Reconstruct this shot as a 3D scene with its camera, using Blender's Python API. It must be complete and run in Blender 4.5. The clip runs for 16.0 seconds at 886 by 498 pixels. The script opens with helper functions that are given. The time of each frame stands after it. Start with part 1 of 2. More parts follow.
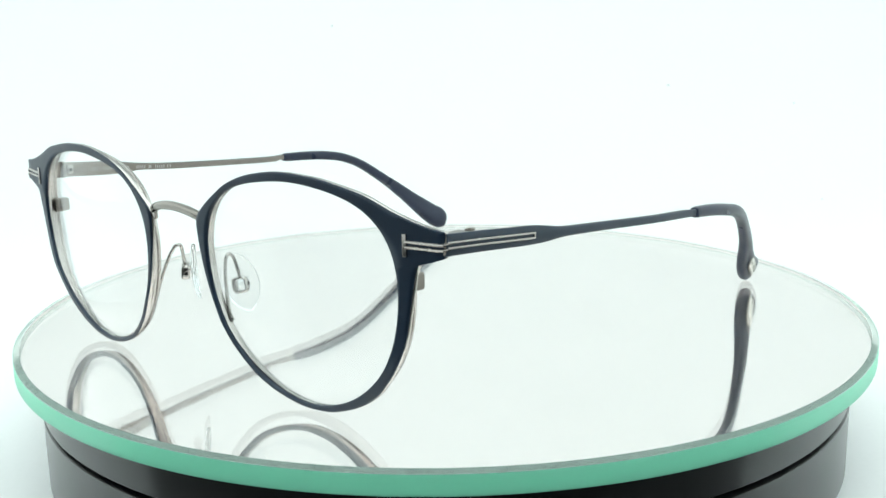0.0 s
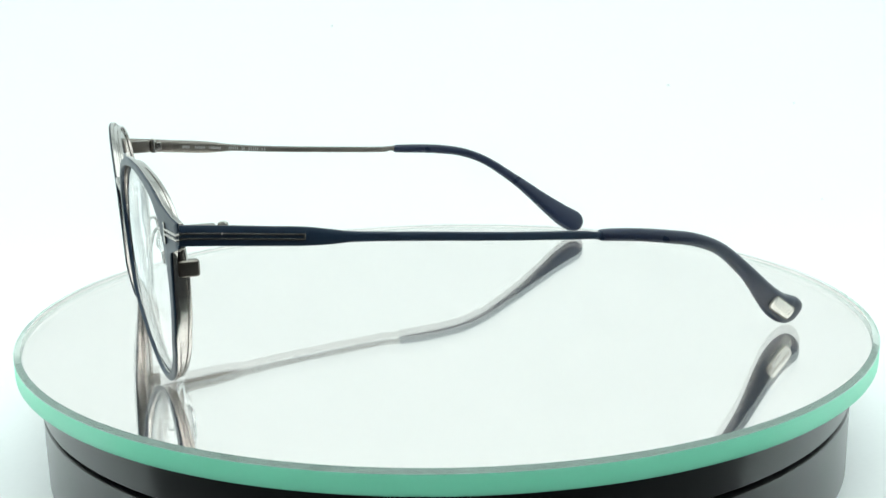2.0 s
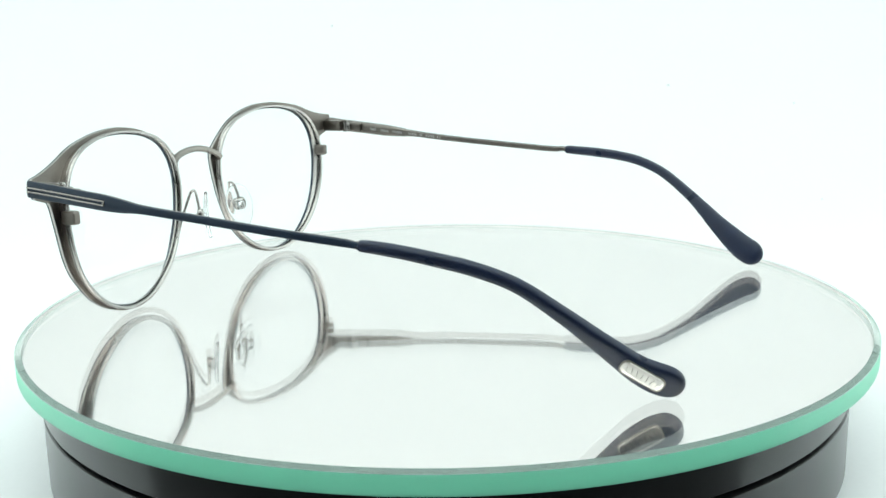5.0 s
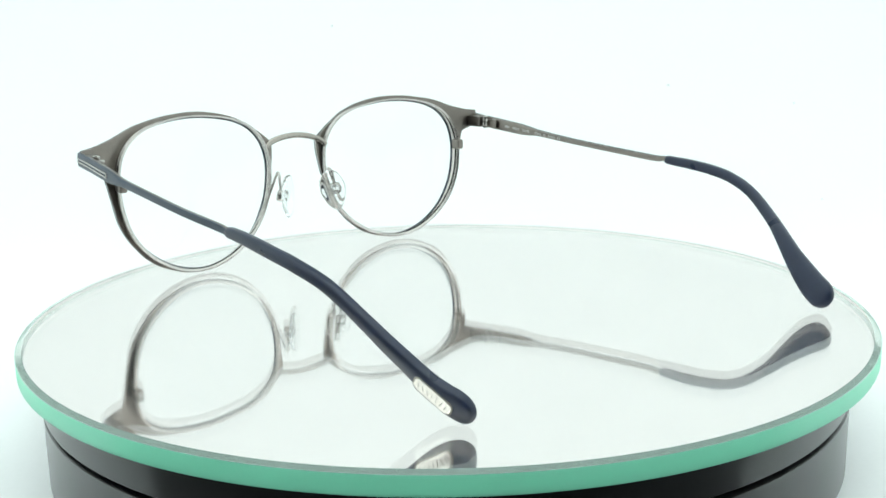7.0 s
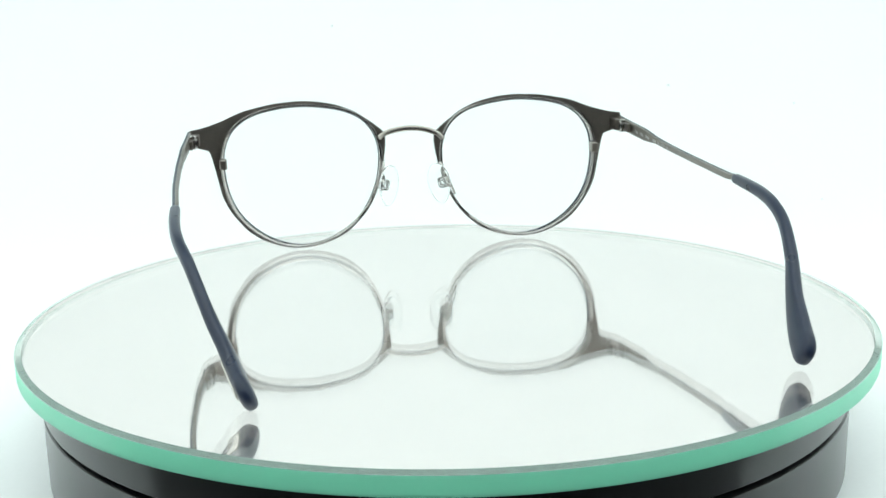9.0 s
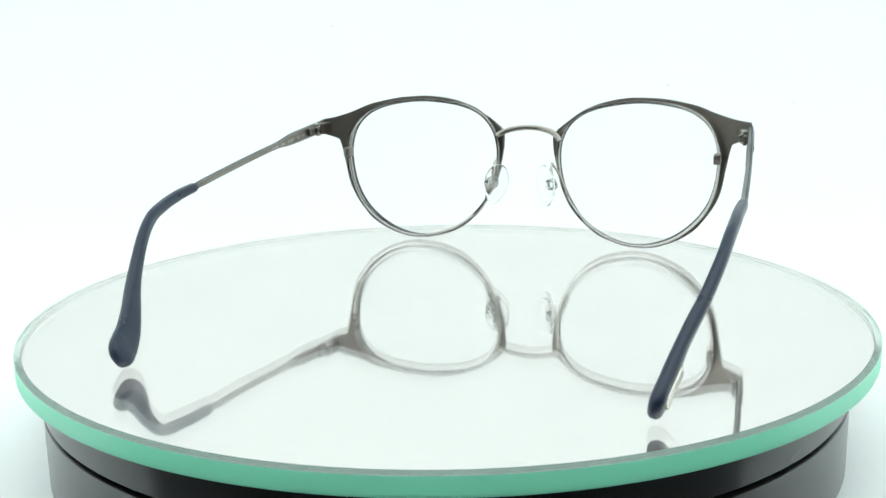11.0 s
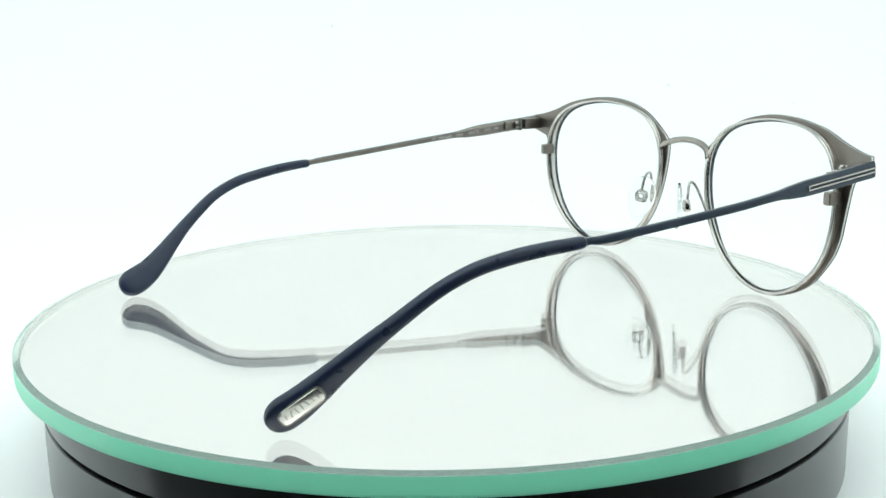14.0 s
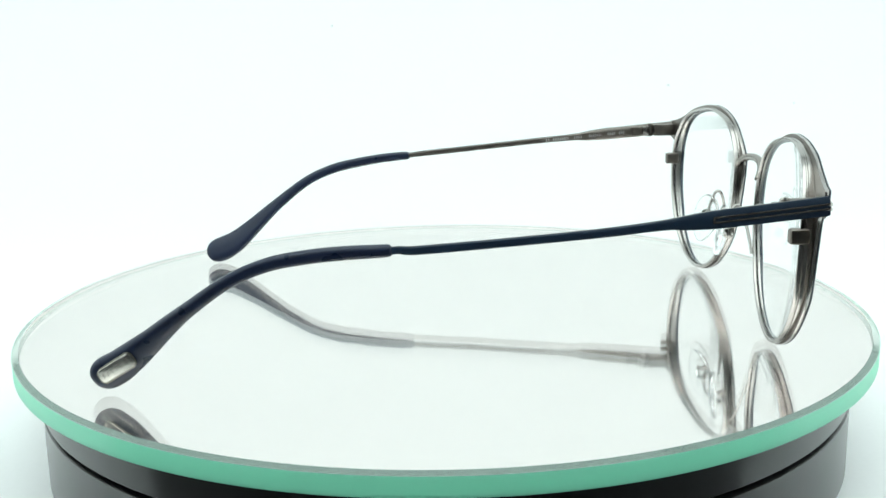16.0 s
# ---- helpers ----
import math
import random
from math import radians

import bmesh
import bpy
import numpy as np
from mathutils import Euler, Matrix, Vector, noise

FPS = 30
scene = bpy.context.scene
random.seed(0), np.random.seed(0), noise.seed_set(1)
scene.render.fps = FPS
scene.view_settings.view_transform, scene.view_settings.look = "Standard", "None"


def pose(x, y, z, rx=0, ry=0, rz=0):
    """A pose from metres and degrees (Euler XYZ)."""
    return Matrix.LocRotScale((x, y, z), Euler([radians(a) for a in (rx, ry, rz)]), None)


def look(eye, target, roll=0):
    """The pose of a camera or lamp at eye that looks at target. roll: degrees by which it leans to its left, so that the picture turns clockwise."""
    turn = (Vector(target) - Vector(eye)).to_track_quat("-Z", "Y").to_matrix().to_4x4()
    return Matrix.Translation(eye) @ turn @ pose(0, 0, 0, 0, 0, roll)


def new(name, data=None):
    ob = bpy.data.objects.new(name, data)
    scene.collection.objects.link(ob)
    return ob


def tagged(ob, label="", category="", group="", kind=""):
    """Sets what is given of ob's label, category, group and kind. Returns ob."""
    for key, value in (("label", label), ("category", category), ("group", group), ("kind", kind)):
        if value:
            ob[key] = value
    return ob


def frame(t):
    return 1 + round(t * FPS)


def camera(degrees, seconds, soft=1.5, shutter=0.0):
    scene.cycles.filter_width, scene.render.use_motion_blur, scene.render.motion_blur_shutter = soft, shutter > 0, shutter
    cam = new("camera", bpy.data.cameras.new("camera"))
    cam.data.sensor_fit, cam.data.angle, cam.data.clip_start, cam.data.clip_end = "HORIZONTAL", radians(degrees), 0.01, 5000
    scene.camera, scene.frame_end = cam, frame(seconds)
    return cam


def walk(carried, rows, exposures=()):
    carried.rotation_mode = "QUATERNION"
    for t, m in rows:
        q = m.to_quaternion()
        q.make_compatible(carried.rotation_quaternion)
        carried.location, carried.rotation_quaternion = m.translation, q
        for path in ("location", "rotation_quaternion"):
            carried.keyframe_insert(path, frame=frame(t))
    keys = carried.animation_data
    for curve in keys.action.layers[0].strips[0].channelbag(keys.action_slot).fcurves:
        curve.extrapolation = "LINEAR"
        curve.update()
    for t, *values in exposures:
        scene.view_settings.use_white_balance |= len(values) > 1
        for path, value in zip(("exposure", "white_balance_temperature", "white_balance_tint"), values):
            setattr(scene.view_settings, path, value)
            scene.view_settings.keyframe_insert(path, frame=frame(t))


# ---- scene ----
MM = 0.001
TURN = -14.236  # degrees per second, clockwise seen from above

# ---- camera: fixed on a stand in the mouth of the light tent ----
cam = camera(44.15, 16.0)
cam.data.dof.use_dof, cam.data.dof.focus_distance, cam.data.dof.aperture_fstop = True, 0.195, 140.0
EYE = Vector((0.0, -0.26971, 0.07505))
AIM = EYE + Vector((-0.00062, 0.97563, -0.21943))
walk(cam, [(0.0, look(EYE, AIM, -1.033)), (16.0, look(EYE, AIM, -1.033))])

# ---- light: added, unseen lamp panels at the tent's roof and sides, dim room outside ----
world = bpy.data.worlds.new("world")
scene.world = world
world.use_nodes = True
world.node_tree.nodes["Background"].inputs[0].default_value = (0.5, 0.53, 0.55, 1)
world.node_tree.nodes["Background"].inputs[1].default_value = 0.02
scene.view_settings.exposure = 0.0


def area_lamp(name, eye, target, sx, sy, watts, colour):
    data = bpy.data.lights.new(name, "AREA")
    data.shape, data.size, data.size_y, data.energy, data.color = "RECTANGLE", sx, sy, watts, colour
    ob = new(name, data)
    ob.matrix_world = look(eye, target)
    return ob


COOL = (0.892, 1.0, 0.977)
area_lamp("added_tent_lamp", (0, -0.16, 0.66), (0, -0.16, 0), 0.85, 0.72, 3.28, COOL)
# unseen fill panels along both side walls, added to brighten the floor
for side in (-1, 1):
    area_lamp("added_tent_lamp", (side * 0.5, -0.03, 0.334), (0, -0.03, 0.334), 0.97, 0.72, 1.33, COOL)


# ---- materials ----
def material(name, colour, rough, metal=0.0, vary=0.12, grain=900.0, blotch=60.0, bump=0.02, coat=0.0, spread=0.08):
    mat = bpy.data.materials.new(name)
    mat.use_nodes = True
    nt = mat.node_tree
    bsdf = nt.nodes["Principled BSDF"]
    coord = nt.nodes.new("ShaderNodeTexCoord")
    fine, broad = nt.nodes.new("ShaderNodeTexNoise"), nt.nodes.new("ShaderNodeTexNoise")
    fine.inputs["Scale"].default_value, broad.inputs["Scale"].default_value = grain, blotch
    fine.inputs["Detail"].default_value = 3
    for n in (fine, broad):
        nt.links.new(coord.outputs["Object"], n.inputs["Vector"])
    both = nt.nodes.new("ShaderNodeMath")
    both.operation = "ADD"
    nt.links.new(fine.outputs["Fac"], both.inputs[0])
    nt.links.new(broad.outputs["Fac"], both.inputs[1])
    ramp = nt.nodes.new("ShaderNodeMapRange")
    ramp.inputs[1].default_value, ramp.inputs[2].default_value = 0.6, 1.4
    ramp.inputs[3].default_value, ramp.inputs[4].default_value = 1 - vary, 1 + vary
    nt.links.new(both.outputs[0], ramp.inputs[0])
    tint = nt.nodes.new("ShaderNodeVectorMath")
    tint.operation = "SCALE"
    tint.inputs[0].default_value = colour
    nt.links.new(ramp.outputs[0], tint.inputs["Scale"])
    nt.links.new(tint.outputs[0], bsdf.inputs["Base Color"])
    rr = nt.nodes.new("ShaderNodeMapRange")
    rr.inputs[3].default_value, rr.inputs[4].default_value = max(0.02, rough - spread), rough + spread
    nt.links.new(broad.outputs["Fac"], rr.inputs[0])
    nt.links.new(rr.outputs[0], bsdf.inputs["Roughness"])
    bsdf.inputs["Metallic"].default_value = metal
    bsdf.inputs["Coat Weight"].default_value = coat
    if bump:
        b = nt.nodes.new("ShaderNodeBump")
        b.inputs["Strength"].default_value, b.inputs["Distance"].default_value = bump, 0.0002
        nt.links.new(fine.outputs["Fac"], b.inputs["Height"])
        nt.links.new(b.outputs[0], bsdf.inputs["Normal"])
    return mat


def glass(name, colour, rough=0.0, ior=1.5):
    mat = bpy.data.materials.new(name)
    mat.use_nodes = True
    nt = mat.node_tree
    nt.nodes.remove(nt.nodes["Principled BSDF"])
    g = nt.nodes.new("ShaderNodeBsdfGlass")
    g.inputs["Color"].default_value = (*colour, 1)
    g.inputs["Roughness"].default_value, g.inputs["IOR"].default_value = rough, ior
    nt.links.new(g.outputs[0], nt.nodes["Material Output"].inputs[0])
    return mat


def let_through(mat, share, colour, glow=None):
    """Lets a share of the light pass as clear glass does, and some of the rest as frosted glass does."""
    nt = mat.node_tree
    body = nt.nodes["Principled BSDF"].outputs[0]
    if glow:
        t, half = nt.nodes.new("ShaderNodeBsdfTranslucent"), nt.nodes.new("ShaderNodeMixShader")
        t.inputs["Color"].default_value, half.inputs[0].default_value = (*glow, 1), 0.5
        nt.links.new(body, half.inputs[1])
        nt.links.new(t.outputs[0], half.inputs[2])
        body = half.outputs[0]
    g, mix = nt.nodes.new("ShaderNodeBsdfGlass"), nt.nodes.new("ShaderNodeMixShader")
    g.inputs["Color"].default_value, g.inputs["IOR"].default_value = (*colour, 1), 1.5
    mix.inputs[0].default_value = share
    nt.links.new(body, mix.inputs[1])
    nt.links.new(g.outputs[0], mix.inputs[2])
    nt.links.new(mix.outputs[0], nt.nodes["Material Output"].inputs[0])


FABRIC = material("white tent fabric", (0.86, 0.88, 0.88), 0.9, vary=0.015, grain=700, blotch=3, bump=0.05)
LINT = material("grey lint", (0.62, 0.65, 0.66), 0.9, vary=0.1)
ROOM = material("grey room paint", (0.16, 0.16, 0.165), 0.85, vary=0.1, grain=60, blotch=2, bump=0.0)
TABLE = material("black table laminate", (0.02, 0.02, 0.021), 0.6, vary=0.2, grain=300, blotch=6, bump=0.02)
NAVY = material("navy lacquer", (0.0105, 0.0235, 0.045), 0.36, vary=0.1, grain=2500, blotch=200, bump=0.03)
ACETATE = material("navy satin acetate", (0.0115, 0.0185, 0.042), 0.30, vary=0.12, grain=2000, blotch=150, bump=0.0)
GUNMETAL = material("brushed gunmetal", (0.215, 0.192, 0.172), 0.34, metal=1.0, vary=0.12, grain=3000, blotch=300, bump=0.06)
SILVER = material("polished silver", (0.72, 0.70, 0.655), 0.24, metal=1.0, vary=0.08, grain=1500, blotch=300, bump=0.02)
INLAY = material("polished nickel", (0.38, 0.355, 0.335), 0.25, metal=1.0, vary=0.1, grain=1500, blotch=300, bump=0.02)
BRUSHED = material("brushed pale metal", (0.41, 0.39, 0.37), 0.2, metal=1.0, vary=0.1, grain=2500, blotch=300, bump=0.04)
WIRE = material("bright drawn metal", (0.47, 0.445, 0.425), 0.2, metal=1.0, vary=0.06, grain=2500, blotch=300, bump=0.03)
BRIDGE = material("burnished metal", (0.30, 0.275, 0.25), 0.24, metal=1.0, vary=0.1, grain=2500, blotch=300, bump=0.03)
for lacquer in (NAVY, ACETATE):
    lacquer.node_tree.nodes["Principled BSDF"].inputs["Specular IOR Level"].default_value = 0.36
MARK = material("pale printed marks", (0.45, 0.45, 0.43), 0.6, vary=0.1)
ENGRAVE = material("dark engraving", (0.26, 0.25, 0.22), 0.4, metal=1.0)
PLASTIC = material("glossy black plastic", (0.008, 0.008, 0.009), 0.30, vary=0.2, grain=600, blotch=30, bump=0.004, coat=0.35)
PLASTIC.node_tree.nodes["Principled BSDF"].inputs["Specular IOR Level"].default_value = 0.4
PLASTIC.node_tree.nodes["Principled BSDF"].inputs["Coat Roughness"].default_value = 0.1
# near-black for the seam, and in place of shade in gap and holes
GROOVE = material("gap, seam and hole black", (0.004, 0.004, 0.004), 0.7)
LENS = glass("clear lens plastic", (0.994, 0.997, 0.997), 0.0, 1.2)
PAD = glass("clear silicone", (0.985, 0.99, 0.99), 0.03, 1.28)
PLATE = glass("float glass", (0.99, 0.992, 0.99))


def veiled(mat, least, most):
    """A thin uneven pale film mixed over clear glass, a haze that lifts dark reflections."""
    nt = mat.node_tree
    out = nt.nodes["Material Output"]
    clear = out.inputs[0].links[0].from_socket
    coord, noise, ramp = nt.nodes.new("ShaderNodeTexCoord"), nt.nodes.new("ShaderNodeTexNoise"), nt.nodes.new("ShaderNodeMapRange")
    noise.inputs["Scale"].default_value, noise.inputs["Detail"].default_value = 35.0, 5
    ramp.inputs[1].default_value, ramp.inputs[2].default_value = 0.3, 0.7
    ramp.inputs[3].default_value, ramp.inputs[4].default_value = least, most
    film, mix = nt.nodes.new("ShaderNodeBsdfDiffuse"), nt.nodes.new("ShaderNodeMixShader")
    film.inputs["Color"].default_value = (0.82, 0.88, 0.87, 1)
    nt.links.new(coord.outputs["Object"], noise.inputs["Vector"])
    nt.links.new(noise.outputs["Fac"], ramp.inputs[0])
    nt.links.new(ramp.outputs[0], mix.inputs[0])
    nt.links.new(clear, mix.inputs[1])
    nt.links.new(film.outputs[0], mix.inputs[2])
    nt.links.new(mix.outputs[0], out.inputs[0])


veiled(PLATE, 0.012, 0.032)
MIRROR = material("mirror silvering", (0.985, 0.914, 0.897), 0.02, metal=1.0, vary=0.004, bump=0.0, spread=0.0)
EDGE = material("ground green glass edge", (0.37, 0.93, 0.71), 0.35, vary=0.03, grain=1500, blotch=40, bump=0.05, coat=0.9)
EDGE.node_tree.nodes["Principled BSDF"].inputs["Coat Roughness"].default_value = 0.25
let_through(EDGE, 0.06, (0.86, 0.97, 0.92), (0.34, 0.87, 0.66))
# near-white colour in place of the brightness seen through the far edge
INNER_PALE = material("pale stand-in for lit glass", (0.94, 0.965, 0.955), 0.4, metal=0.0, vary=0.03, grain=1500, blotch=40, bump=0.03)
ARRIS = material("grey ground arris", (0.36, 0.40, 0.39), 0.5, vary=0.1, grain=1500, blotch=60)
BEVEL = material("ground glass bevel", (0.52, 0.70, 0.62), 0.3, vary=0.06, grain=1500, blotch=60, bump=0.05)
let_through(BEVEL, 0.68, (0.93, 0.98, 0.96))


# ---- building helpers ----
def finish(bm, name, mats, sharp=35, upward=False):
    bmesh.ops.recalc_face_normals(bm, faces=bm.faces)
    if upward and sum(f.normal.z * f.calc_area() for f in bm.faces) < 0:
        bmesh.ops.reverse_faces(bm, faces=bm.faces)
    me = bpy.data.meshes.new(name)
    bm.to_mesh(me)
    bm.free()
    for m in mats if isinstance(mats, (list, tuple)) else [mats]:
        me.materials.append(m)
    for p in me.polygons:
        p.use_smooth = True
    me.set_sharp_from_angle(angle=radians(sharp))
    return me


def part(name, bm, mats, parent, label="", sharp=35, upward=False):
    ob = new(name, finish(bm, name, mats, sharp, upward))
    ob.parent = parent
    if label:
        ob["label"] = label
    return ob


def smooth_curve(pts, steps, closed=False):
    """Catmull-Rom curve through rows of numbers."""
    P = [np.array(p, float) for p in pts]
    n, out = len(P), []
    for i in range(n if closed else n - 1):
        if closed:
            a, b, c, d = (P[(i + k) % n] for k in (-1, 0, 1, 2))
        else:
            a, b, c, d = P[max(i - 1, 0)], P[i], P[i + 1], P[min(i + 2, n - 1)]
        for k in range(steps):
            s = k / steps
            out.append(0.5 * (2 * b + (c - a) * s + (2 * a - 5 * b + 4 * c - d) * s * s + (3 * b - 3 * c + d - a) * s ** 3))
    if not closed:
        out.append(P[-1])
    return out


def bridge_rings(bm, rings, closed=False, caps=True):
    n = len(rings)
    for i in range(n if closed else n - 1):
        a, b = rings[i], rings[(i + 1) % n]
        for k in range(len(a)):
            l = (k + 1) % len(a)
            bm.faces.new((a[k], a[l], b[l], b[k]))
    if caps and not closed:
        bm.faces.new(rings[0])
        bm.faces.new(rings[-1])


def loft(rows, side, sides=14, power=2.6, steps=5, twist=None):
    """A bar along rows of (x, y, z, height, width) in mm, rounded in section; twist turns its outside downwards."""
    bm = bmesh.new()
    rows = smooth_curve(rows, steps)
    rings = []
    for i, row in enumerate(rows):
        a, b = rows[max(i - 1, 0)][:3], rows[min(i + 1, len(rows) - 1)][:3]
        t = Vector(b - a).normalized()
        out = Vector((1, 0, 0))
        up = t.cross(out).normalized() * -1
        if up.z < 0:
            up = -up
        out = up.cross(t).normalized()
        if out.x < 0:
            out = -out
        if twist:
            w = twist(row[1])
            up, out = up * math.cos(w) + out * math.sin(w), out * math.cos(w) - up * math.sin(w)
        ring = []
        for k in range(sides):
            an = 2 * math.pi * (k + 0.5) / sides
            ca, sa = math.cos(an), math.sin(an)
            q = (abs(ca) ** power + abs(sa) ** power) ** (-1 / power)
            p = Vector(row[:3]) + up * (row[3] / 2 * q * sa) + out * (row[4] / 2 * q * ca)
            ring.append(bm.verts.new((p.x * side * MM, p.y * MM, p.z * MM)))
        rings.append(ring)
    bridge_rings(bm, rings)
    return bm


def tube(pts, radius, side=1, sides=10, steps=6, flat=1.0, power=2.0):
    bm = bmesh.new()
    pts = smooth_curve(pts, steps)
    rings, ref = [], Vector((0.3, 1, 0.2)).normalized()
    for i, p in enumerate(pts):
        t = Vector(pts[min(i + 1, len(pts) - 1)] - pts[max(i - 1, 0)]).normalized()
        u = (ref - t * ref.dot(t)).normalized()
        ref, w = u, t.cross(u)
        ring = []
        for k in range(sides):
            an = 2 * math.pi * k / sides
            ca, sa = math.cos(an), math.sin(an)
            e = (abs(ca) ** power + abs(sa) ** power) ** (-1 / power)
            q = Vector(p) + (u * flat * ca + w * sa) * radius * e
            ring.append(bm.verts.new((q.x * side * MM, q.y * MM, q.z * MM)))
        rings.append(ring)
    bridge_rings(bm, rings)
    return bm


def block(size, m, bevel=0.2, segments=2):
    """A box of mm size with rounded edges at the pose m (in metres)."""
    bm = bmesh.new()
    bmesh.ops.create_cube(bm, size=1, matrix=Matrix.Diagonal((*(s * MM for s in size), 1)))
    bmesh.ops.bevel(bm, geom=bm.edges[:], offset=bevel * MM, segments=segments, affect="EDGES", profile=0.6)
    bm.transform(m)
    return bm


def rod(radius, depth, m, sides=20, bevel=0.15):
    bm = bmesh.new()
    bmesh.ops.create_cone(bm, cap_ends=True, segments=sides, radius1=radius * MM, radius2=radius * MM, depth=depth * MM)
    caps = [e for e in bm.edges if abs(e.verts[0].co.z - e.verts[1].co.z) < 1e-7]
    bmesh.ops.bevel(bm, geom=caps, offset=bevel * MM, segments=2, affect="EDGES")
    bm.transform(m)
    return bm


def revolve(profile, segments, slots=None, top=True, bottom=True):
    """A turned body from (radius, z) in mm, from the axis at the top to the axis at the bottom."""
    bm = bmesh.new()
    rings = []
    for r, z in profile:
        rings.append([bm.verts.new((r * MM * math.cos(2 * math.pi * k / segments), r * MM * math.sin(2 * math.pi * k / segments), z * MM)) for k in range(segments)])
    for i in range(len(rings) - 1):
        for k in range(segments):
            l = (k + 1) % segments
            f = bm.faces.new((rings[i][k], rings[i][l], rings[i + 1][l], rings[i + 1][k]))
            f.material_index = slots[i + 1] if slots else 0
    if top:
        bm.faces.new(rings[0]).material_index = slots[0] if slots else 0
    if bottom:
        bm.faces.new(rings[-1]).material_index = slots[-1] if slots else 0
    return bm


def outward(bm):
    """Turns the faces of an open ring outwards."""
    bmesh.ops.recalc_face_normals(bm, faces=bm.faces)
    if sum(f.normal.xy.dot(f.calc_center_median().xy) for f in bm.faces) < 0:
        bmesh.ops.reverse_faces(bm, faces=bm.faces)
    return bm


# ---- the light tent and the room ----
FLOOR = -0.034


def sweep_sheet():
    """Floor and back of the tent in one curved sheet with thickness."""
    bm = bmesh.new()
    prof = [(-0.087, FLOOR), (0.1, FLOOR)]
    for k in range(13):
        a = math.pi / 2 * k / 12
        prof.append((0.28 + 0.28 * math.sin(a), FLOOR + 0.28 - 0.28 * math.cos(a)))
    prof.append((0.56, 0.70))
    outer = [(y + 0.004, z - 0.004) for y, z in prof]
    rows = []
    for x in (-0.5, 0.5):
        rows.append([bm.verts.new((x, y, z)) for y, z in prof] + [bm.verts.new((x, y, z)) for y, z in reversed(outer)])
    bridge_rings(bm, rows)
    return bm


def slab(name, size, at, mat):
    bm = bmesh.new()
    bmesh.ops.create_cube(bm, size=1, matrix=Matrix.Translation(at) @ Matrix.Diagonal((*size, 1)))
    return tagged(new(name, finish(bm, name, mat)), kind="structure")


backdrop = tagged(new("backdrop", finish(sweep_sheet(), "backdrop", FABRIC, 60)), "seamless white fabric sweep of the light tent", "backdrop", kind="structure")
slab("wall_west", (0.004, 1.1, 0.76), (-0.505, 0.02, 0.338), FABRIC)
slab("wall_east", (0.004, 1.1, 0.76), (0.505, 0.02, 0.338), FABRIC)
slab("ceiling", (1.02, 1.1, 0.004), (0, 0.02, 0.722), FABRIC)
# unseen white reflector above the camera, added to bounce light onto the fronts
slab("bounce_flap", (1.0, 0.004, 0.50), (0, -0.525, 0.468), FABRIC)
slab("room_wall_south", (6.0, 0.1, 2.8), (0, -3.0, 0.4), ROOM)
slab("room_wall_north", (6.0, 0.1, 2.8), (0, 3.0, 0.4), ROOM)
slab("room_wall_west", (0.1, 6.0, 2.8), (-3.0, 0, 0.4), ROOM)
slab("room_wall_east", (0.1, 6.0, 2.8), (3.0, 0, 0.4), ROOM)
slab("room_floor", (6.0, 6.0, 0.1), (0, 0, -1.0), ROOM)
slab("room_ceiling", (6.0, 6.0, 0.1), (0, 0, 1.8), ROOM)
slab("table", (1.3, 1.5, 0.03), (0, 0, FLOOR - 0.024), TABLE)

def specks():
    """A few flecks of lint on the fabric, as small flat domes."""
    bm = bmesh.new()
    for (x, y, z), n, r in (((-0.0732, 0.4897, 0.0614), (0, -0.75, 0.66), 0.0008), ((0.1479, 0.4456, 0.0206), (0, -0.55, 0.83), 0.0009),
                            ((0.2246, 0.4283, 0.0091), (0, -0.55, 0.83), 0.0006), ((0.2051, 0.3117, -0.0319), (0, -0.07, 1), 0.0006)):
        m = Matrix.Translation((x, y, z)) @ Vector(n).to_track_quat("Z", "Y").to_matrix().to_4x4() @ Matrix.Diagonal((1, 1.3, 0.5, 1))
        bmesh.ops.create_icosphere(bm, subdivisions=2, radius=r, matrix=m)
    return bm


tagged(new("lint", finish(specks(), "lint", LINT)), "pale grey flecks of lint on the white fabric", "lint", kind="stuff")

# ---- the turntable and the mirror on it ----
turntable = tagged(new("turntable"), "round glossy black plastic turntable on white fabric", "turntable")
part("base", revolve([(40, -14.7), (97.8, -14.7), (98.3, -15.0), (98.3, -31.0), (97.0, -32.6), (94, -34)], 160), PLASTIC, turntable)
# black disc set back under the platter, the gap's shade as colour
part("shadow_gap", revolve([(40, -13.6), (96.6, -13.6), (96.6, -14.8), (40, -14.8)], 160), GROOVE, turntable, "dark gap under the turning platter")
platter = part("platter", revolve([(60, -4.3), (97.9, -4.3), (98.3, -4.7), (98.3, -13.5), (98.0, -13.75), (60, -13.75)], 160), PLASTIC, turntable, "turning black platter")

part("seam", block((0.3, 0.4, 11.0), pose(-65.6 * MM, -73.1 * MM, -23.5 * MM, 0, 0, -42), 0.1), GROOVE, turntable, "thin upright seam in the base")

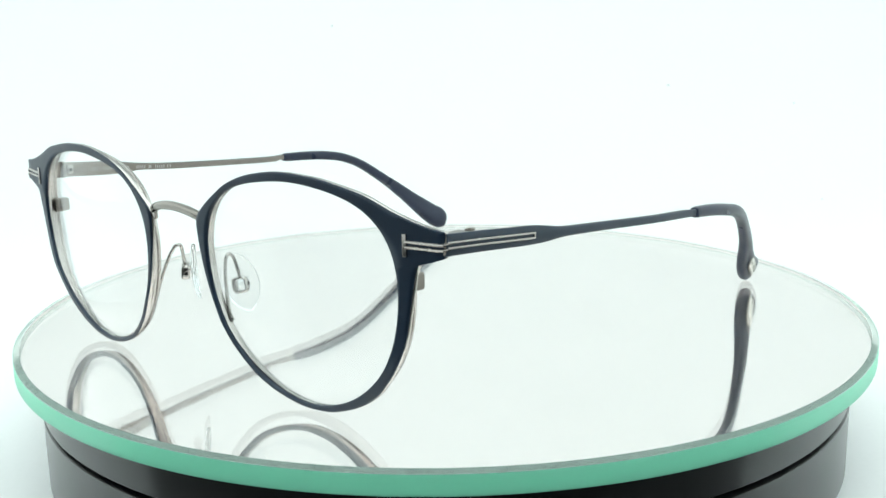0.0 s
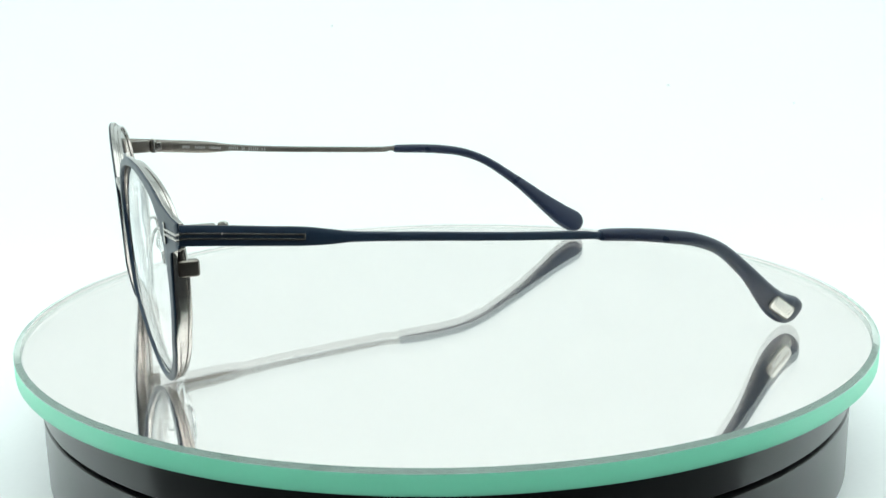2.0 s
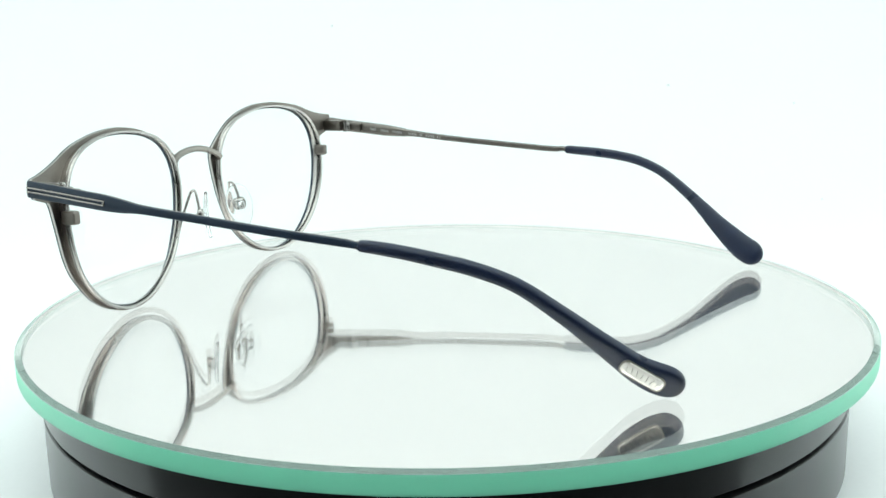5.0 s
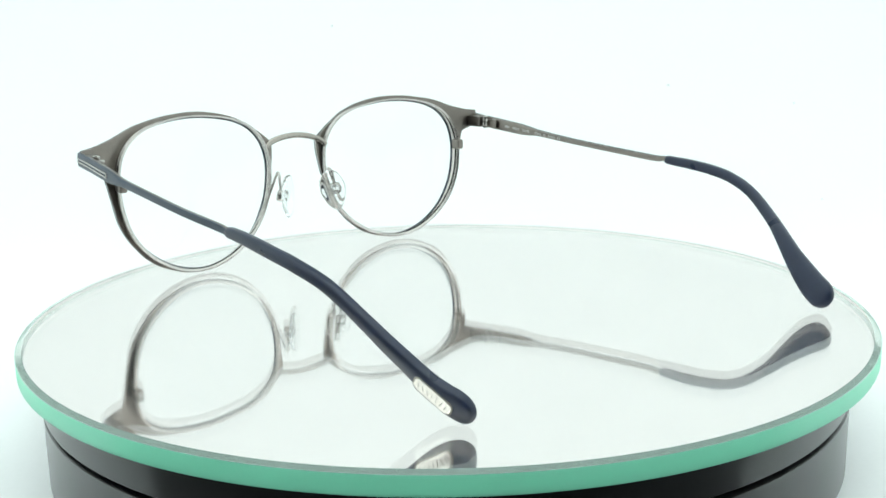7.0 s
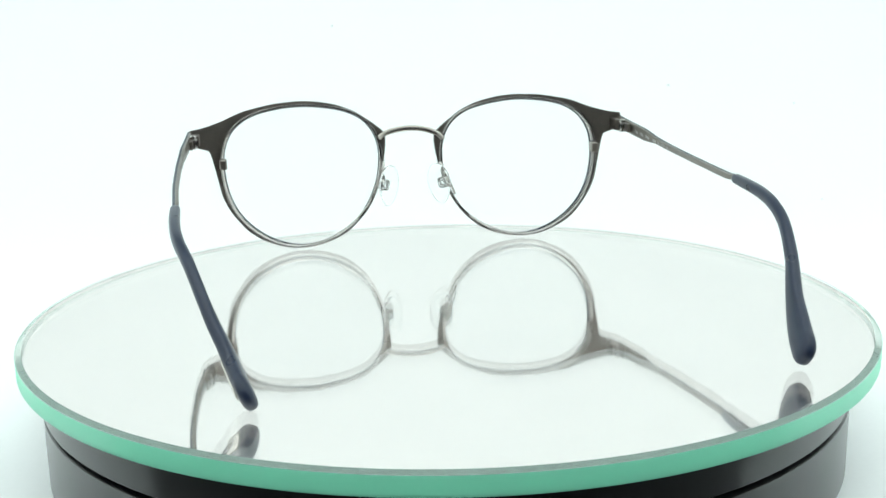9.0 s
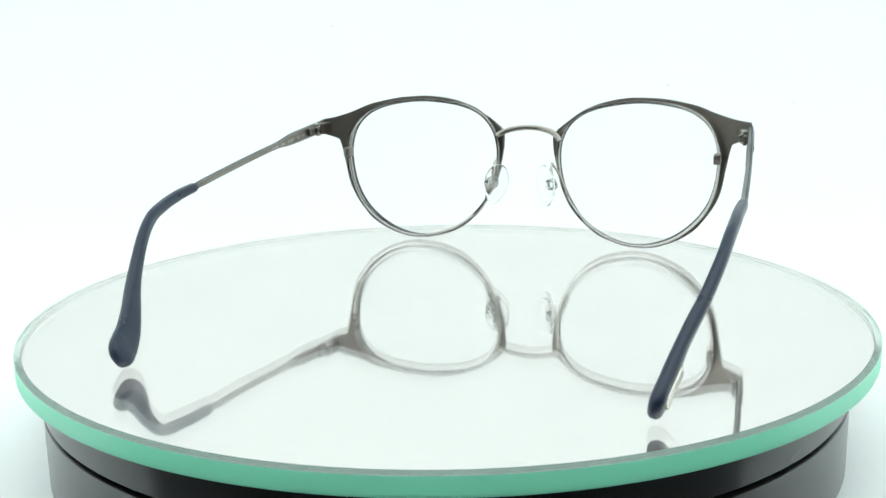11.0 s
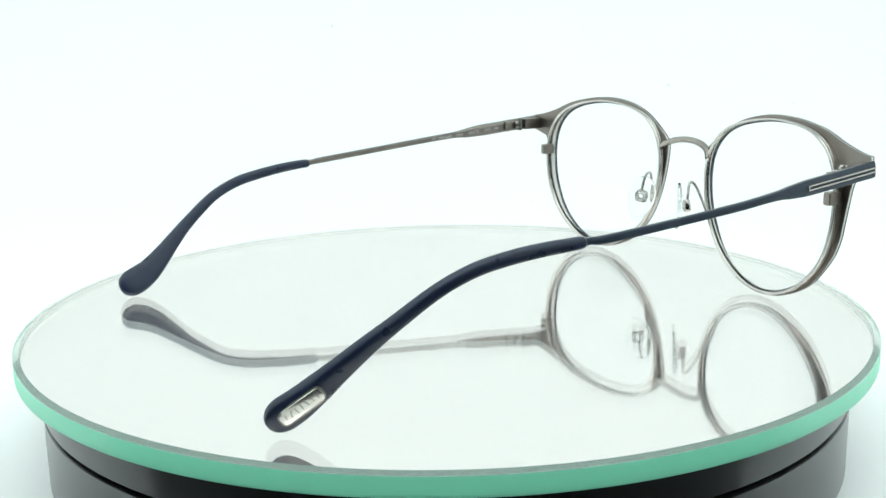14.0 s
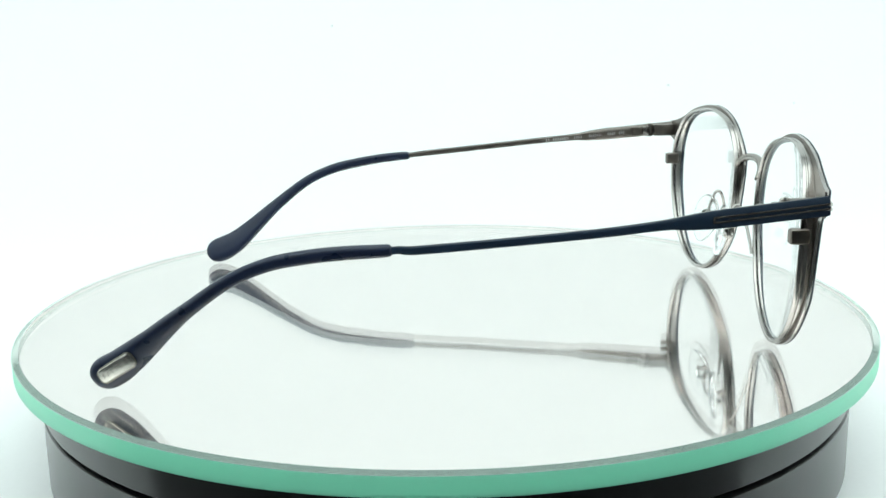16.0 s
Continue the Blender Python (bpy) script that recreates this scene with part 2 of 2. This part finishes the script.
TOP, RG, CR, CV, TH = 0.4, 103.4, 1.5, 0.5, 4.5  # mm: face height, radius, bevel across and down, thickness
mirror_disc = tagged(new("mirror_disc"), "round glass mirror with a ground green edge on the turntable", "mirror")
part("glass_plate", revolve([(RG - CR, TOP), (RG, TOP - CV)], 512, [0, 1], bottom=False), [PLATE, BEVEL], mirror_disc, sharp=4, upward=True).visible_shadow = False
part("ground_edge", outward(revolve([(RG, TOP - CV), (RG, TOP - TH + 0.1), (RG - 0.1, TOP - TH)], 512, top=False, bottom=False)), EDGE, mirror_disc, "bright green ground glass edge", sharp=4).visible_shadow = False
# added ring inside the glass: its pale colour stands in for passing light
part("pale_inner_skin", outward(revolve([(RG - 0.25, TOP - CV - 0.05), (RG - 0.25, TOP - CV - 0.3), (RG - 0.25, TOP - TH + 0.55), (RG - 0.25, TOP - TH + 0.02)], 512, [0, 1, 0, 1], top=False, bottom=False)), [INNER_PALE, ARRIS], mirror_disc, "added pale skin standing in for light seen through the edge", sharp=4)
part("silvering", revolve([(RG - 0.24, TOP - TH + 0.05), (RG - 1.5, TOP - TH - 0.12)], 512), MIRROR, mirror_disc, "silvered back of the glass")

# ---- the eyeglasses, built facing -y, in millimetres ----
CX, CZ = 34.5, 23.4


def face_y(x, z):
    """Front surface of the frame: wrapped to the temples, leaning back below and curving back at the foot."""
    return -6.0 + 6.0 * (abs(x) / 67.5) ** 2.3 + (40 - z) * 0.045 + 1.6 * foot(z)


def foot(z):
    """From 0 half way up to 1 at the foot of the rims."""
    return max(0.0, (15 - z) / 14) ** 1.15


def seat(side, x, z):
    """The second lens sits a little wider and turned up towards its temple."""
    if side > 0:
        return x, z
    c, s = math.cos(radians(1.75)), math.sin(radians(1.75))
    x, z = x - CX, z - CZ
    return CX + x * c - z * s + 0.7, CZ + x * s + z * c + 0.1


def harmonic(c, a):
    return c[0] + sum(c[2 * k - 1] * math.cos(k * a) + c[2 * k] * math.sin(k * a) for k in range(1, len(c) // 2 + 1))


def opening(a):
    """Inner radius of the rim behind the plate."""
    return harmonic((23.015, -0.457, 1.104, 1.29, -0.09, -0.147, 1.089, -0.392, -0.059, 0.008, -0.009, -0.198, -0.018, 0.006, -0.084), a)


def cutout(a):
    """Radius of the hole stamped in the front plate, round the lens centre."""
    low = math.exp(-((math.degrees(a) % 360 - 238) / 32) ** 2)
    return opening(a) - 0.25 - 0.22 * max(0, math.sin(a)) ** 2 + 0.75 * low


OUTLINE = [(34.5, 0.9), (38.7, 1.2), (41.6, 1.9), (45.5, 3.35), (48.9, 5.2), (52.2, 7.9), (56.3, 13.2), (58.6, 18), (59.75, 23), (60.75, 27.8), (61.7, 31.6), (62.9, 33.25), (64.8, 33.95), (66.6, 34.2), (67.3, 34.6),
           (67.5, 38.4), (66.9, 38.9), (65.6, 39.1), (63.2, 39.6), (59.8, 40.6), (57, 41.6), (52, 43.65), (47.3, 44.8), (42.2, 45.75), (38.3, 46.1), (33.7, 46.3), (28.7, 45.95), (22.7, 44.75), (17.6, 42.8), (13.9, 40.5), (10.7, 38.2), (8.0, 35.6), (7.6, 32.5),
           (8.3, 27), (9.5, 21.8), (11.3, 16.9), (13.3, 12.9), (15.9, 9.3), (19.9, 5.5), (24.2, 3.1), (28.3, 1.75), (31.5, 1.1)]


def plate_mesh(side, back, front, grow=0.0, lip=0.0):
    """The flat stamped front round one lens, between two depths behind the face; lip: how far its inner edge is turned back."""
    bm = bmesh.new()
    rings = []
    for p in smooth_curve(OUTLINE, 6, closed=True):
        a = math.atan2(p[1] - CZ, p[0] - CX)
        ro = math.hypot(p[0] - CX, p[1] - CZ) + grow
        ri = min(cutout(a), ro - 0.95 - grow) - grow + (0 if lip else 0.26)
        e = min(0.22, (ro - ri) / 4)
        ring = []
        wide = ro - ri - 2 * e
        face = [(ri + e + wide * k / 5, front) for k in range(6)]
        rear = [(ro - (ro - ri - 0.3) * k / 5, back) for k in range(6)]
        for r, d in face + [(ro, front + e)] + rear + [(ri + 0.3, back + lip), (ri, back + lip), (ri, front + e)]:
            x, z = CX + r * math.cos(a), CZ + r * math.sin(a)
            y = face_y(x, z) + d
            x, z = seat(side, x, z)
            ring.append(bm.verts.new((side * x * MM, y * MM, z * MM)))
        rings.append(ring)
    bridge_rings(bm, rings, closed=True)
    bm.faces.ensure_lookup_table()
    for i, f in enumerate(bm.faces):
        f.material_index = 1 if i % len(rings[0]) in (5, 6) else 0
    return bm


def dip(x):
    """How much farther back the lens sits towards the temple."""
    return 1.0 * max(0, (x - CX) / 24) ** 2


def eyewire_mesh(side):
    prof = [(-0.1, 0.8), (-0.1, 2.62), (0.0, 2.76), (0.64, 2.76), (0.75, 2.62), (0.75, 2.15), (0.45, 2.0), (0.45, 1.75), (0.75, 1.6), (0.75, 1.2), (0.22, 1.2), (0.22, 0.8)]
    bm = bmesh.new()
    rings, n = [], 160
    for k in range(n):
        a = 2 * math.pi * k / n
        ring = []
        for dr, dy in prof:
            slim = max(0, math.sin(a)) ** 2
            r = opening(a) + 0.1 + dr * (1 - 0.45 * slim)
            x, z = CX + r * math.cos(a), CZ + r * math.sin(a)
            y = face_y(x, z) + dy * (1 - 0.18 * foot(z)) + (dip(x) if dy > 1.4 else 0)
            x, z = seat(side, x, z)
            ring.append(bm.verts.new((side * x * MM, y * MM, z * MM)))
        rings.append(ring)
    bridge_rings(bm, rings, closed=True)
    return bm


def lens_mesh(side):
    bm = bmesh.new()
    n, steps = 96, 10
    layers = []
    for dy in (1.35, 2.3):
        rings = []
        for s in range(1, steps + 1):
            f = s / steps
            ring = []
            for k in range(n):
                a = 2 * math.pi * k / n
                r = (opening(a) + 0.3) * f
                x, z = CX + r * math.cos(a), CZ + r * math.sin(a)
                y = face_y(x, z) - 1.6 * foot(z) + dy + dip(x) - 1.6 * (1 - f * f) + 1.3 * f ** 4 * foot(z)
                x, z = seat(side, x, z)
                ring.append(bm.verts.new((side * x * MM, y * MM, z * MM)))
            rings.append(ring)
        mx, mz = seat(side, CX, CZ)
        mid = bm.verts.new((side * mx * MM, (face_y(CX, CZ) + dy - 1.6) * MM, mz * MM))
        for k in range(n):
            bm.faces.new((mid, rings[0][k], rings[0][(k + 1) % n]))
        bridge_rings(bm, rings, caps=False)
        layers.append(rings[-1])
    bridge_rings(bm, layers, caps=False)
    return bm


def pad_mesh(m):
    """A clear drop-shaped pad, narrower below, with a full rounded edge and a slightly hollow back."""
    bm = bmesh.new()
    bmesh.ops.create_uvsphere(bm, u_segments=36, v_segments=22, radius=1)
    for v in bm.verts:
        x, y, z = v.co
        wide = 3.9 + (0.9 * z if z < 0 else 0.2 * z)
        thick = math.copysign(abs(y) ** 0.55, y) * 0.72
        v.co = Vector((x * wide, thick + 0.55 * z * z + 0.2 * x * x, z * 6.3)) * MM
    bm.transform(m)
    return bm


def ring_tube(rx, ry, radius, m, sides=8, deep=1.3):
    """A closed loop of wire, rounded square, in the plane of m."""
    bm = bmesh.new()
    rings = []
    for k in range(32):
        a = 2 * math.pi * k / 32
        ca, sa = math.cos(a), math.sin(a)
        q = (abs(ca) ** 4 + abs(sa) ** 4) ** -0.25
        ring = []
        for i in range(sides):
            b = 2 * math.pi * i / sides
            e = 1 + radius * math.cos(b) / rx
            ring.append(bm.verts.new((rx * q * ca * e * MM, ry * q * sa * e * MM, radius * deep * math.sin(b) * MM)))
        rings.append(ring)
    bridge_rings(bm, rings, closed=True)
    bm.transform(m)
    return bm


def capsule(length, width, thick, m, n=10):
    """A flat plate with rounded ends along x, facing z."""
    bm = bmesh.new()
    r, ring = width / 2 * 0.75, []
    for cx, cy, a0 in ((1, 1, 0), (-1, 1, 90), (-1, -1, 180), (1, -1, 270)):
        for k in range(n):
            a = radians(a0 + 90 * k / (n - 1))
            ring.append((cx * (length / 2 - r) + r * math.cos(a), cy * (width / 2 - r) + r * math.sin(a)))
    rows = []
    for s, z in ((1.0, 0.0), (1.0, thick * 0.7), (0.94, thick)):
        rows.append([bm.verts.new((x * s * MM, y * s * MM, z * MM)) for x, y in ring])
    bridge_rings(bm, rows)
    bm.transform(m)
    return bm


def basis(at, along, normal):
    """A pose in metres at a place in mm, x along, z to the normal."""
    x = Vector(along).normalized()
    z = (Vector(normal) - x * x.dot(Vector(normal))).normalized()
    y = z.cross(x)
    m = Matrix((x, y, z)).transposed().to_4x4()
    m.translation = Vector(at) * MM
    return m


glasses = tagged(new("eyeglasses"), "round navy metal eyeglasses with clear lenses and open temples", "eyeglasses")

# rows of a temple: x, y, z, height, width
ARM = {1: [(67.3, 0.3, 36.7, 3.6, 1.5), (67.6, 8, 36.1, 3.5, 1.5), (68.0, 16, 35.4, 3.4, 1.5), (68.3, 22, 34.9, 3.3, 1.5), (68.45, 27, 34.4, 2.6, 1.5), (68.55, 31.5, 34.05, 1.75, 1.5),
           (68.6, 43, 33.1, 1.55, 1.4), (68.3, 62, 31.35, 1.5, 1.4), (67.5, 77, 30.1, 1.5, 1.4), (67.4, 80.3, 29.75, 1.3, 1.2), (67.4, 82.5, 29.5, 1.3, 1.2)],
       -1: [(67.3, 0.3, 37.1, 3.6, 1.5), (67.7, 8, 36.35, 3.5, 1.5), (68.1, 16, 35.6, 3.4, 1.5), (68.4, 22, 35.05, 3.3, 1.5), (68.6, 27, 34.6, 2.6, 1.5), (68.8, 31.5, 34.25, 1.75, 1.5),
            (69.3, 43, 33.1, 1.55, 1.4), (69.9, 62, 31.7, 1.5, 1.4), (70.3, 77, 30.75, 1.5, 1.4), (70.4, 80.3, 30.9, 1.3, 1.2), (70.4, 82.5, 30.7, 1.3, 1.2)]}
SLEEVE = {1: [(67.4, 81.6, 29.6, 1.6, 1.6), (67.4, 82.2, 29.55, 2.3, 2.2), (67.3, 85, 29.4, 2.5, 2.4), (67.1, 91, 28.8, 2.65, 2.5), (66.6, 98, 27.7, 2.75, 2.5), (65.5, 105, 26.2, 2.8, 2.5), (63.2, 112.6, 23.1, 2.8, 2.5),
              (60.4, 120.6, 17.4, 3.25, 2.6), (58.43, 125.3, 13.5, 4.0, 2.8), (56.4, 129.4, 9.95, 5.0, 2.9), (54.7, 133.4, 6.7, 6.2, 3.1), (53.7, 136.4, 5.0, 7.0, 3.2), (53.1, 138.3, 4.25, 7.1, 3.2)],
          -1: [(70.4, 81.7, 30.8, 1.6, 1.6), (70.4, 82.3, 30.75, 2.3, 2.2), (70.3, 85, 30.6, 2.5, 2.4), (70, 91, 30.3, 2.65, 2.5), (69.8, 98, 29.6, 2.7, 2.5), (69.3, 105, 28.2, 2.65, 2.5), (68.4, 112.3, 25.1, 2.65, 2.5),
               (66.3, 120.3, 19.5, 3.0, 2.6), (64.5, 125, 15.7, 3.8, 2.75), (62.95, 129, 12.2, 4.8, 2.8), (61.75, 133, 8.9, 6.0, 3.1), (60.85, 136.4, 6.3, 6.8, 3.2), (60.35, 138.6, 5.0, 7.0, 3.2)]}
PLAQUE = {1: ((54.3, 134.6, 6.1), (-0.29, 0.81, -0.51), (0.95, 0.15, -0.26)), -1: ((60.95, 136.2, 6.6), (-0.22, 0.82, -0.53), (0.955, 0.24, -0.10))}


TWIST = {1: 18, -1: 9}


def tip_twist(side):
    """The flattened end of a temple tip turns to face down and out."""
    def turn(y):
        s = min(1, max(0, (y - 112) / 20))
        return radians(TWIST[side]) * s * s * (3 - 2 * s)
    return turn


def rounded_end(rows, length):
    """Closes the last row with a full round end."""
    a, b = np.array(rows[-2]), np.array(rows[-1])
    way = (b - a)[:3] / np.linalg.norm((b - a)[:3])
    cap = []
    for u in (0.25, 0.45, 0.62, 0.76, 0.87, 0.95, 0.99):
        h, w = (1 - u ** 2.2) ** 0.5, (1 - u ** 3.5) ** 0.5
        cap.append((*(b[:3] + way * length * u), b[3] * h, b[4] * w))
    return rows + cap


def outer_half(rows, depth):
    """The lacquered outer layer of an arm: the same line, a little higher, on the outside."""
    return [(x + 0.45, y, z, h + 0.16, w - depth) for x, y, z, h, w in rows]


def temple(side):
    rows = ARM[side]
    arm = part("temple", loft([(x - 0.15, y, z, h, w - 0.3) for x, y, z, h, w in rows], side, power=5), GUNMETAL, glasses, "slim metal temple, navy outside and gunmetal inside")
    part("outer_lacquer", loft(outer_half(rows, 0.6), side, power=4), NAVY, arm, "navy lacquered outer face")
    sleeve = part("temple_tip", loft(rounded_end(SLEEVE[side], 4.3), side, sides=32, power=2.9, steps=8, twist=tip_twist(side)), ACETATE, arm, "curved navy acetate temple tip", sharp=70)
    # two bright inlaid lines along the wide part of the arm
    for dz in (0.45, -0.45):
        line = smooth_curve(rows[:4], 4)
        bm = loft([(p[0] + 0.97, p[1], p[2] + dz, 0.42, 0.34) for p in line], side, sides=12, power=3.5, steps=1)
        part("inlay_line", bm, INLAY, arm, "polished silver inlaid line")
    part("inlay_end", block((0.26, 0.5, 1.3), Matrix.Translation((side * (rows[3][0] + 0.97) * MM, 22.0 * MM, rows[3][2] * MM)), 0.1), INLAY, arm)
    # plaque near the end of the tip, with raised bars in place of its lettering
    at, along, out = PLAQUE[side]
    out = Vector(out)
    n = Vector((side * out.x, out.y, out.z))
    t = Vector((side * along[0], along[1], along[2]))
    pos = Vector((side * at[0], at[1], at[2])) + n * (1.58 if side > 0 else 1.66)
    part("plaque_rim", capsule(9.4, 3.5, 0.26, basis(pos, t, n)), ENGRAVE, arm, "dark rim round the plaque")
    part("plaque", capsule(8.8, 2.9, 0.36, basis(pos, t, n)), SILVER, arm, "polished silver plaque")
    m = basis(pos, t, n)
    rnd = random.Random(5)
    for k in range(7):
        bm = block((0.16, 1.1 + 0.3 * rnd.random(), 0.05), m @ pose((-3.3 + 1.1 * k) * MM, 0, 0.37 * MM, 0, 0, rnd.uniform(-25, 25)), 0.04, 1)
        part("plaque_bar", bm, ENGRAVE, arm)
    # printed marks inside the arm
    spans = ([(17.5, 2.2), (21.2, 3.6), (25.6, 4.2), (31.0, 3.6), (34.2, 1.0), (37.3, 3.2), (40.3, 1.6)] if side < 0 else [(16.4, 1.8), (19.5, 2.6), (24.3, 4.2), (29.7, 2.6), (35.0, 5.0), (39.0, 1.4)])
    ys = [r[1] for r in rows]
    for y, length in spans:
        x, z, h = (float(np.interp(y, ys, [r[k] for r in rows])) for k in (0, 2, 3))
        bars = max(2, int(length / 0.55))
        for b in range(bars):
            yy = y - length / 2 + length * (b + 0.5) / bars
            zz = float(np.interp(yy, ys, [r[2] for r in rows]))
            bm = block((0.06, 0.32, min(0.8, h * 0.5)), Matrix.Translation((side * (x - 0.77) * MM, yy * MM, zz * MM)), 0.02, 1)
            part("mark_bar", bm, MARK, arm)
    return arm


def hinge(side):
    z0 = ARM[side][1][2]
    h = part("hinge", block((2.4, 6.2, 3.4), Matrix.Translation((side * 65.7 * MM, 3.8 * MM, (z0 + 0.15) * MM)), 0.35), GUNMETAL, glasses, "gunmetal hinge block behind the end piece")
    part("barrel", rod(0.95, 3.7, Matrix.Translation((side * 66.0 * MM, 8.2 * MM, (z0 + 0.1) * MM))), BRUSHED, h)
    part("knuckle", block((1.5, 1.5, 2.2), Matrix.Translation((side * 65.5 * MM, 9.6 * MM, (z0 + 0.1) * MM)), 0.25), BRUSHED, h, "pale metal hinge knuckle")
    # black block drawn for the shaded inside of the hole
    part("pin_hole", block((0.2, 0.7, 0.8), Matrix.Translation((side * 64.72 * MM, 9.6 * MM, (z0 + 0.1) * MM)), 0.08, 1), GROOVE, h)
    part("screw", rod(0.85, 0.5, Matrix.Translation((side * 66.2 * MM, 8.2 * MM, (z0 + 1.95) * MM))), SILVER, h, "polished hinge screw")
    part("leaf", block((0.9, 5.0, 2.6), Matrix.Translation((side * 66.5 * MM, 11.0 * MM, (z0 - 0.2) * MM)), 0.2), GUNMETAL, h)
    return h


def lens_unit(side):
    part("front_plate", plate_mesh(side, 0.26, 0.0, lip=0.5), [NAVY, NAVY], glasses, "navy lacquered metal front round the lens", sharp=50)
    part("back_plate", plate_mesh(side, 1.15, 0.28, -0.02), [GUNMETAL, WIRE], glasses, "brushed gunmetal back of the front", sharp=50)
    wire = part("eyewire", eyewire_mesh(side), WIRE, glasses, "grooved pale metal rim that holds the lens", sharp=50)
    lens = part("lens", lens_mesh(side), LENS, glasses, "clear uncoloured lens", sharp=60)
    lens.visible_shadow = False
    lx, lz = seat(side, 58.0, 28.6)
    lock = part("rim_lock", block((2.2, 4.0, 3.2), Matrix.Translation((side * lx * MM, 2.6 * MM, lz * MM)), 0.7, 3), GUNMETAL, glasses, "small screwed block that closes the rim")
    part("lock_screw", rod(0.75, 3.1, Matrix.Translation((side * lx * MM, 3.4 * MM, lz * MM))), SILVER, lock)
    # bright T-shaped inlay on the end piece
    bx, bz = seat(side, 59.9, 35.9)
    part("inlay_bar", block((0.9, 0.4, 4.0), pose(side * bx * MM, (face_y(59.9, 36.0) - 0.08) * MM, bz * MM, 0, 0, side * 10), 0.12), INLAY, glasses, "polished silver upright bar inlaid in the front")
    for dz in (0.45, -0.45):
        pts = [(x, face_y(x, 36.2) - 0.05, 36.1 + dz) for x in (60.0, 62, 64.5, 66.4)] + [(67.6, -0.1, 36.3 + dz), (68.15, 0.8, 36.5 + dz)]
        pts = [(*seat(side, x, z), y) for x, y, z in pts[:4]] + [(x, z + (0 if side > 0 else 0.5), y) for x, y, z in pts[4:]]
        part("inlay_line", tube([(x, y, z) for x, z, y in pts], 0.28, side, sides=8), INLAY, glasses, "polished silver inlaid line")
    # nose pad on its bent wire
    pts = ([(13.3, -1.9, 14.6), (12.2, -1.9, 16.6), (11.2, -1.5, 19.4), (9.9, -0.7, 23.2), (9.1, 0.2, 26.0), (8.95, 1.1, 26.9), (9.15, 2.0, 26.2), (9.4, 2.7, 23.6), (9.45, 3.0, 21.9)] if side > 0 else
           [(13.9, -1.4, 15.6), (13.2, -1.3, 17.4), (12.3, -1.0, 19.6), (10.6, -0.4, 23.4), (9.3, 0.2, 25.7), (8.8, 0.9, 26.4), (8.95, 1.9, 25.9), (9.4, 2.6, 23.4), (9.5, 2.9, 21.8)])
    gap, lie = (9.45, 3.2) if side > 0 else (9.55, 3.1)
    wire = part("pad_arm", tube(pts, 0.38, side), BRUSHED, glasses, "thin bent wire that carries the nose pad")
    n = Vector((-side * 0.57, 0.82, 0.06)).normalized()
    m = basis((side * gap, lie, 20.3), (0.25 * side, 0, -1), n)
    part("pad_box", ring_tube(1.45, 1.4, 0.3, m, deep=2.9), BRUSHED, wire, "small bright metal box that grips the pad")
    # black discs on the box, painting the dark of its holes
    for way in (-1, 1):
        part("box_hole", rod(0.42, 0.3, m @ pose(0, way * 1.66 * MM, 0, 90), 14, 0.05), GROOVE, wire)
    part("pad_boss", block((2.0, 1.9, 2.2), m @ pose(0, 0, 0.8 * MM), 0.5, 2), PAD, wire, "clear boss of the pad in the metal box").visible_shadow = False
    z = Vector((-side * 0.28, 0.0, 1)).normalized()
    z = (z - n * n.dot(z)).normalized()
    pm = Matrix((n.cross(z), n, z)).transposed().to_4x4()
    pm.translation = Vector((side * 8.1, 4.2, 20.1)) * MM
    pad = part("nose_pad", pad_mesh(pm), PAD, wire, "clear silicone nose pad", sharp=80)
    pad.visible_shadow = False


for s in (1, -1):
    lens_unit(s)
    hinge(s)
    temple(s)
arch = [(-10.6, -3.0, 32.9), (-10.1, -3.4, 33.7), (-9.0, -4.0, 34.7), (-6.8, -4.7, 35.7), (-3.8, -5.2, 36.4), (0, -5.3, 36.65), (3.8, -5.2, 36.3), (6.8, -4.9, 35.6), (9.0, -4.3, 34.6), (9.9, -3.7, 33.7)]
part("bridge", tube(arch, 0.86, sides=20, flat=0.85, power=3.4), BRIDGE, glasses, "arched burnished metal bridge between the rims")


# ---- the turning ----
def motions():
    spin, orbit = [], []
    for k in range(33):
        t = k * 0.5
        m = pose(0, 0, 0, 0, 0, TURN * t)
        spin.append((t, m))
        orbit.append((t, m @ pose(-50.12 * MM, -51.49 * MM, 0, 0, 0, -41.993)))
    walk(glasses, orbit)
    walk(platter, spin)
    walk(mirror_disc, [(t, pose(0.2 * MM, -0.6 * MM, 0) @ m @ Matrix.Translation((-0.16 * MM, 0.37 * MM, 0))) for t, m in spin])


motions()
